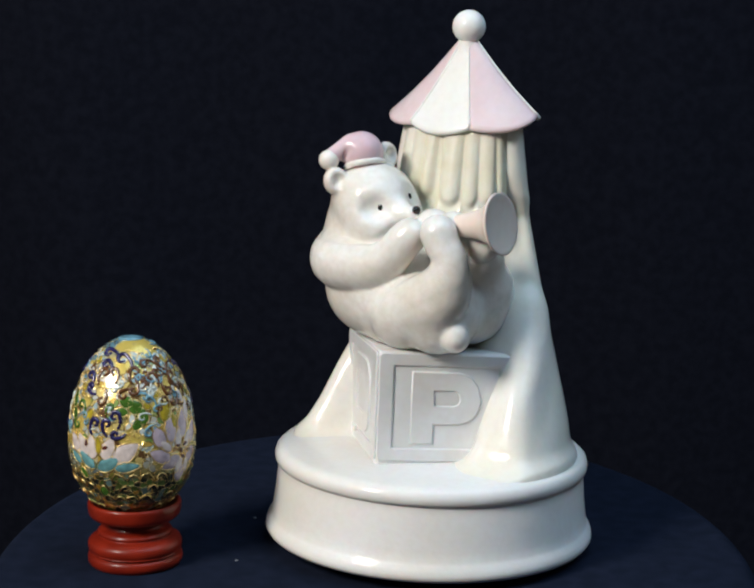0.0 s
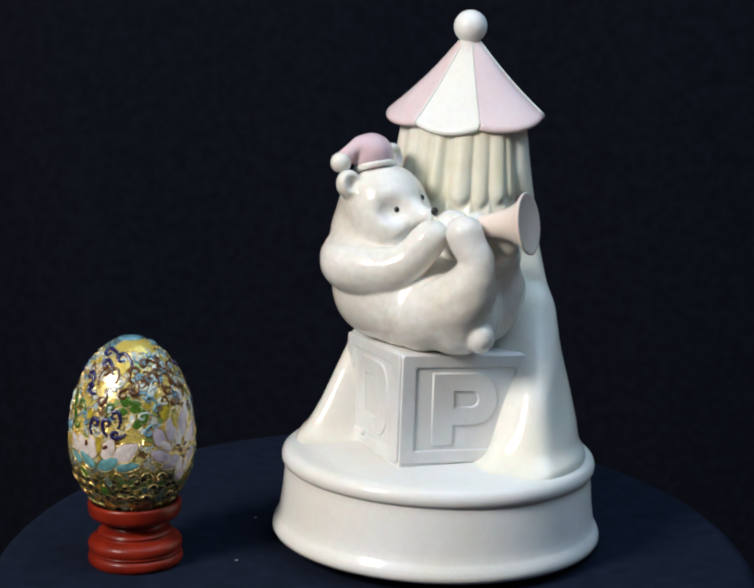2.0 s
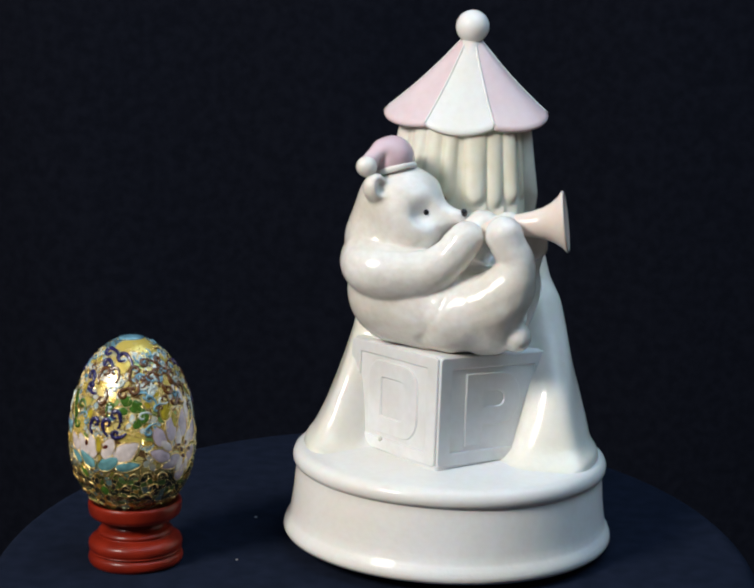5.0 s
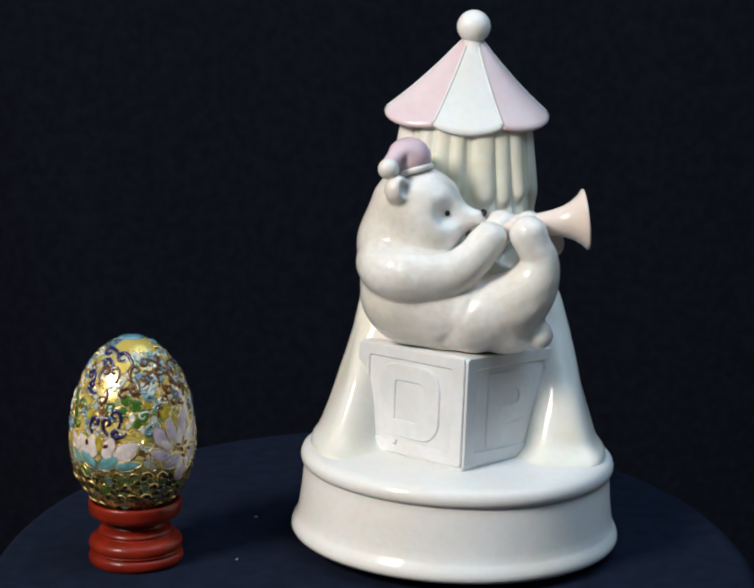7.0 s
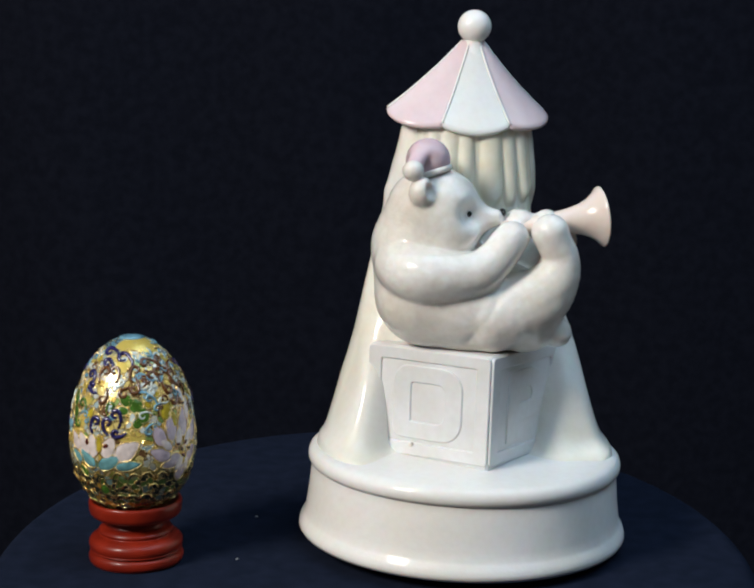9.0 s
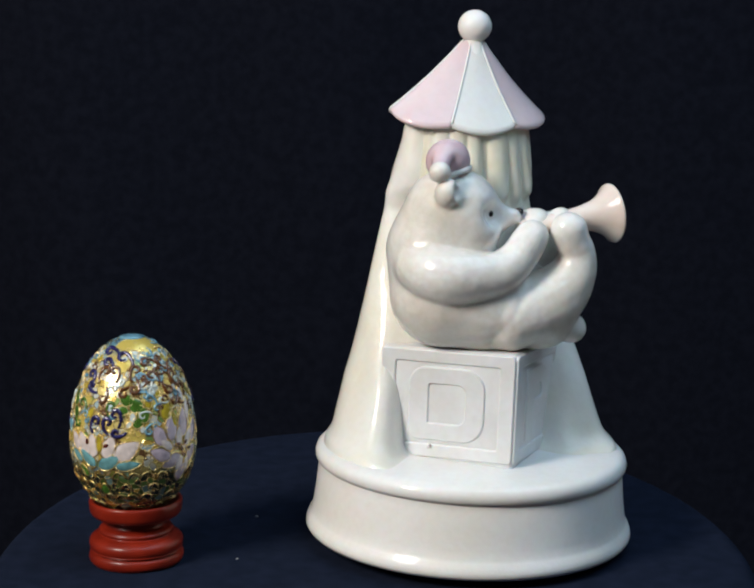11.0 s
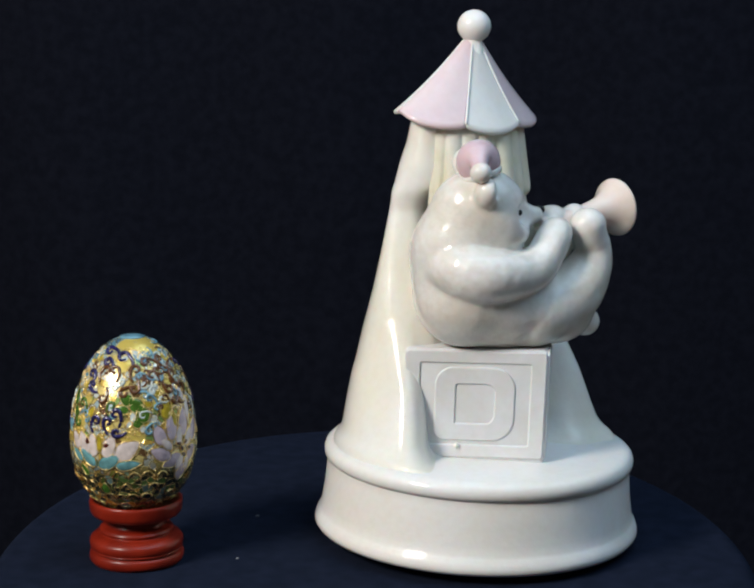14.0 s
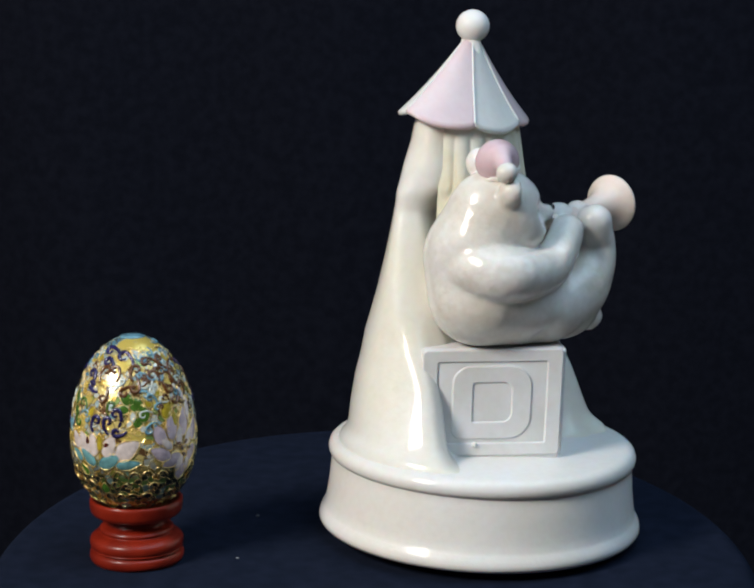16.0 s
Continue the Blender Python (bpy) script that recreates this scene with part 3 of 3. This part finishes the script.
NAVY, BROWN = enamel("navy_enamel", (0.025, 0.02, 0.11)), enamel("brown_enamel", (0.14, 0.05, 0.012))
GREEN, LEAF_YELLOW = enamel("green_enamel", (0.07, 0.17, 0.02)), enamel("yellow_enamel", (0.50, 0.38, 0.03))
BLUSH, TEAL = enamel("blush_enamel", (0.76, 0.66, 0.62), 0.2, 0.3), enamel("teal_enamel", (0.16, 0.38, 0.40))
LILAC, SKY = enamel("lilac_enamel", (0.56, 0.46, 0.52), 0.2, 0.35), enamel("sky_enamel", (0.18, 0.38, 0.48))
PALE = enamel("pale_enamel", (0.58, 0.64, 0.60), 0.2, 0.3)
MAROON = enamel("maroon_enamel", (0.10, 0.02, 0.015))


def shell_enamel():
    """Small cells of coloured enamel between fine gold wires: golden above, dark green below, pale blue at the tip."""
    m, nt, bs = material("celled_enamel")
    tc = nt.nodes.new("ShaderNodeTexCoord")
    warp = node(nt, "ShaderNodeTexNoise", Scale=170.0, Detail=2.0)
    nt.links.new(tc.outputs["Object"], warp.inputs["Vector"])
    mix = nt.nodes.new("ShaderNodeVectorMath")
    mix.operation = "MULTIPLY_ADD"
    mix.inputs[1].default_value = (0.0035, 0.0035, 0.0035)
    nt.links.new(warp.outputs["Color"], mix.inputs[0])
    nt.links.new(tc.outputs["Object"], mix.inputs[2])
    cells = node(nt, "ShaderNodeTexVoronoi", Scale=520.0)
    edge = node(nt, "ShaderNodeTexVoronoi", Scale=520.0)
    edge.feature = "DISTANCE_TO_EDGE"
    for n in (cells, edge):
        nt.links.new(mix.outputs[0], n.inputs["Vector"])
    sep = nt.nodes.new("ShaderNodeSeparateColor")
    nt.links.new(cells.outputs["Color"], sep.inputs["Color"])

    def ramp(stops):
        rp = nt.nodes.new("ShaderNodeValToRGB")
        rp.color_ramp.interpolation = "CONSTANT"
        e = rp.color_ramp.elements
        e[0].position, e[0].color = stops[0][0], (*stops[0][1], 1)
        e[1].position, e[1].color = stops[1][0], (*stops[1][1], 1)
        for pos, c in stops[2:]:
            e.new(pos).color = (*c, 1)
        nt.links.new(sep.outputs[0], rp.inputs["Fac"])
        return rp
    upper = ramp([(0.0, (0.80, 0.64, 0.22)), (0.24, (0.62, 0.42, 0.08)), (0.36, (0.70, 0.72, 0.64)), (0.56, (0.46, 0.60, 0.62)), (0.72, (0.24, 0.36, 0.10)), (0.82, (0.16, 0.08, 0.03)), (0.89, (0.78, 0.76, 0.70))])
    lower = ramp([(0.0, (0.03, 0.035, 0.015)), (0.28, (0.07, 0.10, 0.02)), (0.5, (0.015, 0.02, 0.016)), (0.62, (0.40, 0.22, 0.03)), (0.76, (0.14, 0.22, 0.20)), (0.88, (0.10, 0.17, 0.04))])
    tip = ramp([(0.0, (0.16, 0.34, 0.42)), (0.35, (0.22, 0.42, 0.50)), (0.6, (0.30, 0.42, 0.42)), (0.85, (0.12, 0.26, 0.36))])
    xyz = nt.nodes.new("ShaderNodeSeparateXYZ")
    nt.links.new(mix.outputs[0], xyz.inputs[0])

    def above(z0, z1):
        mr = node(nt, "ShaderNodeMapRange")
        mr.inputs["From Min"].default_value, mr.inputs["From Max"].default_value = z0, z1
        nt.links.new(xyz.outputs["Z"], mr.inputs["Value"])
        return mr

    def blend(fac, a, b):
        mx = nt.nodes.new("ShaderNodeMix")
        mx.data_type = "RGBA"
        nt.links.new(fac, mx.inputs["Factor"])
        nt.links.new(a, mx.inputs[6])
        nt.links.new(b, mx.inputs[7])
        return mx.outputs[2]
    colour = blend(above(0.033, 0.040).outputs[0], lower.outputs[0], upper.outputs[0])
    colour = blend(above(0.0655, 0.0690).outputs[0], colour, tip.outputs[0])
    # plain gilt ground shows between the celled patches
    patch = node(nt, "ShaderNodeTexNoise", Scale=110.0, Detail=1.0)
    nt.links.new(tc.outputs["Object"], patch.inputs["Vector"])
    bare = node(nt, "ShaderNodeMapRange")
    bare.inputs["From Min"].default_value, bare.inputs["From Max"].default_value = 0.49, 0.43
    nt.links.new(patch.outputs["Fac"], bare.inputs["Value"])
    gilt = node(nt, "ShaderNodeMath")
    gilt.operation = "MULTIPLY"
    nt.links.new(bare.outputs[0], gilt.inputs[0])
    nt.links.new(above(0.036, 0.042).outputs[0], gilt.inputs[1])
    ground = nt.nodes.new("ShaderNodeRGB")
    ground.outputs[0].default_value = (0.78, 0.60, 0.14, 1)
    colour = blend(gilt.outputs[0], colour, ground.outputs[0])
    wire = node(nt, "ShaderNodeMapRange")
    wire.inputs["From Min"].default_value, wire.inputs["From Max"].default_value = 0.07, 0.03
    nt.links.new(edge.outputs["Distance"], wire.inputs["Value"])
    keep = node(nt, "ShaderNodeMath")
    keep.operation = "SUBTRACT"
    keep.use_clamp = True
    nt.links.new(wire.outputs[0], keep.inputs[0])
    nt.links.new(gilt.outputs[0], keep.inputs[1])
    wire = keep
    gold = nt.nodes.new("ShaderNodeRGB")
    gold.outputs[0].default_value = (0.92, 0.68, 0.26, 1)
    nt.links.new(blend(wire.outputs[0], colour, gold.outputs[0]), bs.inputs["Base Color"])
    metal = node(nt, "ShaderNodeMapRange")
    metal.inputs["To Min"].default_value, metal.inputs["To Max"].default_value = 0.4, 0.9
    nt.links.new(wire.outputs[0], metal.inputs["Value"])
    nt.links.new(metal.outputs[0], bs.inputs["Metallic"])
    bs.inputs["Roughness"].default_value = 0.26
    bs.inputs["Coat Weight"].default_value = 0.5
    bs.inputs["Coat Roughness"].default_value = 0.07
    bp = node(nt, "ShaderNodeBump", Strength=0.9, Distance=0.0006)
    nt.links.new(wire.outputs[0], bp.inputs["Height"])
    nt.links.new(bp.outputs["Normal"], bs.inputs["Normal"])
    return m


def scroll(ob, angle, height, size, turn, hand, mat, thick=0.42):
    """A hooked scroll: an enamelled comma with a gold wire along its back."""
    pts, wire = [], []
    c, s = math.cos(radians(turn)), math.sin(radians(turn))
    size *= 1.1
    stem, curl = 9, 17
    for k in range(stem + curl):
        if k < stem:
            t = k / stem
            u, v = 0.28 * math.sin(t * 2.6), -1.0 + 1.35 * t
        else:
            t = (k - stem) / (curl - 1)
            a, r = radians(8 + 300 * t), 0.5 * (1 - 0.5 * t)
            u, v = -0.32 + r * math.cos(a), 0.36 + r * math.sin(a)
        u, v = hand * u * size, v * size
        for path, grow in ((pts, 1.0), (wire, 1.1)):
            path.append(on_egg(angle, height, (u * c - v * s) * grow, (u * s + v * c) * grow, 0.05))
    n = len(pts) - 1
    taper = [thick * (0.4 + 0.75 * math.sin(math.pi * (0.08 + 0.86 * k / n))) * MM for k in range(n + 1)]
    sc = part("scroll", tube(pts, taper, 7), mat, ob, "dark enamelled scroll")
    part("wire", tube(wire, [0.13 * MM] * (n + 1), 5), GOLD, sc, "gold wire")


def petal(ob, name, angle, height, length, width, turn, mat, label, lift=0.22, tip=0.0):
    """A raised leaf or petal of enamel that follows the shell, with its gold outline."""
    bm = bmesh.new()
    c, s = math.cos(radians(turn)), math.sin(radians(turn))
    nl, nw, rows, rim = 14, 6, [], [[], []]
    for i in range(nl + 1):
        t = i / nl
        half = 0.5 * width * (math.sin(math.pi * t ** (0.75 + tip)) ** 0.8 + 0.02)
        row = []
        for j in range(nw + 1):
            q = -1 + 2 * j / nw
            u, v = q * half, (t - 0.5) * length + 0.12 * width * q * q
            row.append(bm.verts.new(on_egg(angle, height, u * c - v * s, u * s + v * c, lift * (1 - q ** 4) * min(1, 8 * t * (1 - t)) + 0.03)))
            if j in (0, nw):
                rim[j > 0].append(on_egg(angle, height, u * c - v * s, u * s + v * c, 0.12))
        rows.append(row)
    for a, b in zip(rows, rows[1:]):
        for j in range(nw):
            bm.faces.new((a[j], a[j + 1], b[j + 1], b[j]))
    bmesh.ops.recalc_face_normals(bm, faces=bm.faces)
    leaf = part(name, bm, mat, ob, label)
    for side in rim:
        part("wire", tube(side, [0.14 * MM] * len(side), 5), GOLD, leaf, "gold wire")


def decorated_egg():
    ob = thing("decorated_egg", "enamelled egg with gold wire scrolls and flowers", "egg", (*EGG, 0))
    prof = [(egg_radius(15 + 56 * k / 80) * MM, (15 + 56 * k / 80) * MM) for k in range(1, 80)]
    part("shell", lathe([(0, 14.8 * MM), *prof, (0, 71 * MM)], 128), shell_enamel(), ob, "golden shell of small enamelled cells")
    for angle, height, size, turn, hand in ((3, 65.5, 3.3, 20, 1), (-28, 67.5, 2.6, 60, 1), (-23, 64.2, 2.4, 30, 1), (-43, 60.1, 2.4, 10, 1), (-38, 57.0, 2.2, 70, -1),
                                            (-4, 49.6, 2.6, 0, 1), (-16, 47.0, 2.5, 20, -1), (-29, 47.2, 2.5, 0, -1), (-3, 44.8, 2.1, 110, -1)):
        scroll(ob, angle, height, size, turn, hand, NAVY, 0.6)
    for angle, height, size, turn, hand in ((-30, 61.4, 2.6, 0, -1), (-20, 55.6, 2.4, 180, -1), (-10, 61.8, 2.4, 0, 1), (10, 62.0, 2.6, 0, -1), (14, 58.8, 2.6, 190, -1), (3, 57.4, 2.4, 100, 1),
                                            (38, 60.4, 2.5, 10, 1), (52, 64.0, 2.4, 40, -1), (62, 59.5, 2.4, 20, -1), (72, 56.1, 2.2, 0, 1), (48, 57.6, 2.4, 190, 1), (58, 54, 2.2, 160, -1), (34, 65, 2.3, 70, 1),
                                            (66, 63, 2.2, 120, 1), (44, 61.6, 1.8, 80, -1)):
        scroll(ob, angle, height, size, turn, hand, BROWN, 0.52)
    for angle, height, size, turn, hand in ((-44, 52, 2.4, 20, 1), (-14, 52, 2.2, 10, -1), (25, 46.6, 2.2, 120, 1), (30, 54.6, 2.0, 30, 1), (-52, 47.5, 2.2, 180, 1), (20, 65.6, 1.9, 220, 1)):
        scroll(ob, angle, height, size, turn, hand, GREEN if angle < 0 else SKY, 0.4)
    # small pale and brown commas crowd the shoulder
    rnd = random.Random(11)
    for k in range(64):
        a0, h0 = rnd.uniform(14, 84), rnd.uniform(50, 69)
        if k % 4 == 3:
            a0, h0 = rnd.uniform(-78, 10), rnd.uniform(44, 68)
        scroll(ob, a0, h0, rnd.uniform(1.2, 1.9), rnd.uniform(0, 360), rnd.choice((-1, 1)), rnd.choice((PALE, SKY, PALE, BROWN)), 0.34)
    # the same scrolls go on round the back
    for k in range(34):
        scroll(ob, 95 + k * 5.3, rnd.uniform(43, 65), rnd.uniform(2.0, 2.7), rnd.uniform(0, 360), rnd.choice((-1, 1)), rnd.choice((NAVY, BROWN, BROWN)), 0.42)
    # fine gold curls fill the ground between
    for k in range(230):
        a0, h0, q0, sz = rnd.uniform(-85, 95), rnd.uniform(38, 68), rnd.uniform(0, 360), rnd.uniform(0.8, 1.4)
        path = []
        for j in range(12):
            t = j / 11
            ang, r = radians(q0 + 330 * t), sz * (1 - 0.65 * t)
            path.append(on_egg(a0, h0, r * math.cos(ang), r * math.sin(ang), 0.04))
        part("curl", tube(path, [0.11 * MM] * 12, 5), GOLD, ob, "fine gold wire curl")
    # leaves
    for angle, height, length, width, turn, mat in ((4, 54.6, 4.6, 3.6, 60, GREEN), (13, 53.0, 5.0, 4.2, 35, GREEN), (19, 50.2, 5.4, 4.0, 10, GREEN), (14, 48.2, 4.4, 3.2, -30, GREEN), (0, 51.8, 4.2, 2.6, 80, GREEN),
                                                    (-61, 53.4, 6.0, 3.4, 10, GREEN), (-56, 49.5, 4.5, 3.0, 40, GREEN), (43, 51, 7.0, 4.0, -20, LEAF_YELLOW), (50, 48, 5.0, 2.6, 10, LEAF_YELLOW),
                                                    (-34, 50.2, 4.2, 2.4, -30, LEAF_YELLOW), (-22, 41.5, 5.5, 2.4, 4, LEAF_YELLOW), (-40, 32.5, 4.4, 2.6, 40, GREEN), (-20, 27, 4, 3, 0, GREEN)):
        petal(ob, "leaf", angle, height, length, width, turn, mat, "green enamel leaf" if mat is GREEN else "yellow enamel leaf")
    for k in range(40):
        a0 = rnd.choice((rnd.uniform(16, 82), rnd.uniform(-80, -48), rnd.uniform(-20, 30)))
        petal(ob, "leaf", a0, rnd.uniform(56, 68) if k % 3 else rnd.uniform(45, 58), rnd.uniform(2.0, 3.6), rnd.uniform(1.4, 2.2), rnd.uniform(0, 360), rnd.choice((PALE, PALE, SKY, LEAF_YELLOW)), "small pale enamel leaf", 0.15)
    # a pale lotus on teal petals, and a lilac flower
    for angle, height, length, width, turn in ((-39, 40.2, 8.0, 5.4, 26), (-29, 40.4, 7.4, 4.6, 6), (-13, 40.4, 7.6, 4.8, -20), (2, 39.6, 9.4, 5.6, -56), (-50, 41, 6.5, 4.2, 40)):
        petal(ob, "petal", angle, height, length, width, turn, BLUSH, "blush white enamel petal")
    for angle, height, length, width, turn in ((-34, 36.8, 8.0, 4.0, 52), (-13, 36.2, 8.6, 4.2, -62), (4, 35.4, 8.0, 3.2, -82), (-48, 36.8, 6, 3, 60)):
        petal(ob, "petal", angle, height, length, width, turn, TEAL, "teal enamel petal", 0.3)
    for angle, height, length, width, turn in ((34, 43.6, 7.6, 4.4, 24), (46, 45.4, 8.6, 4.6, 0), (61, 46.2, 9.4, 4.4, -12), (35, 38.0, 7.6, 4.2, 64), (47, 35.6, 7.4, 4.4, 110), (70, 36.4, 7.0, 4.4, 140), (57, 31.4, 6.4, 4.6, -10), (76, 43, 8, 4.6, -30)):
        petal(ob, "petal", angle, height, length, width, turn, LILAC, "lilac enamel petal")
    for angle, height, length, width, turn in ((54, 42.4, 6.4, 3.0, -6), (40, 40.8, 5.6, 2.8, 44), (66, 41.6, 6.4, 3.0, -30), (54, 34.4, 5.4, 3.0, 150), (64, 33.6, 5.0, 2.8, 190), (70, 50, 7.4, 3.0, -14), (66, 54.4, 5.0, 2.4, 8)):
        petal(ob, "petal", angle, height, length, width, turn, BLUSH, "blush white enamel petal", 0.3)
    for angle, height in ((57, 38.6), (53, 40.4), (62, 40.4), (59, 36.6), (67, 38.2), (-35, 41.8), (-15, 41.2)):
        petal(ob, "spot", angle, height, 2.2, 1.5, 20 * (angle % 7), MAROON, "maroon enamel spot", 0.35)
    # fish-scale wires round the foot
    for row in range(4):
        z = 21.0 + 3.4 * row
        for k in range(12):
            if rnd.random() < 0.5:
                continue
            a0 = -76 + k * 13.2 + 6.6 * (row % 2) + rnd.uniform(-2, 2)
            w = float(np.interp(z, EGG_Z, EGG_R)) * radians(13.2) * 0.5 * rnd.uniform(0.7, 1.0)
            path = [on_egg(a0, z, -w * math.cos(q * math.pi / 8) * rnd.uniform(0.9, 1.05), w * 1.05 * math.sin(q * math.pi / 8) * rnd.uniform(0.8, 1.1), 0.16) for q in range(9)]
            part("scale_wire", tube(path, [0.15 * MM] * 9, 5), GOLD, ob, "gold wire")
    part("tip_disc", lathe([(0, 71.15 * MM), (2.2 * MM, 70.95 * MM), (3.8 * MM, 70.6 * MM), (3.9 * MM, 70.3 * MM), (0, 70.2 * MM)], 32), SKY, ob, "pale blue enamel tip")
    return ob


# ---------------------------------------------------------------- build
room()
STAND = cloth_stand()
CUP = egg_cup()
SHELL = decorated_egg()
BOX = music_box()


def motions():
    creep = ((0, 0.0), (2, 0.08), (4, 0.2), (6.5, 0.42), (9, 0.56), (12, 0.76), (14, 0.88), (16, 1.0))
    axis = pose(0, 0, 0.0032, 0.031, 1.263, 0)
    walk(BOX, [(t, axis @ pose(-0.0067 * t / 16, 0.0029 * t / 16, 0, 0, 0, -33.53 + 4.882 * t + 3.311 * (t / 16) ** 2)) for t in range(17)])
    # the cloth creeps round under the turning box and takes the egg with it
    pull = [(t, pose(0.0007 * s, 0.0012 * s, 0, 0, 0, -0.8 * s)) for t, s in creep]
    walk(STAND, [(t, m @ pose(*CENTRE, 0)) for t, m in pull])
    for ob, aside in ((CUP, 0.0), (SHELL, -0.0004)):
        walk(ob, [(t, m @ pose(EGG[0] + aside, EGG[1], 0)) for t, m in pull])


motions()
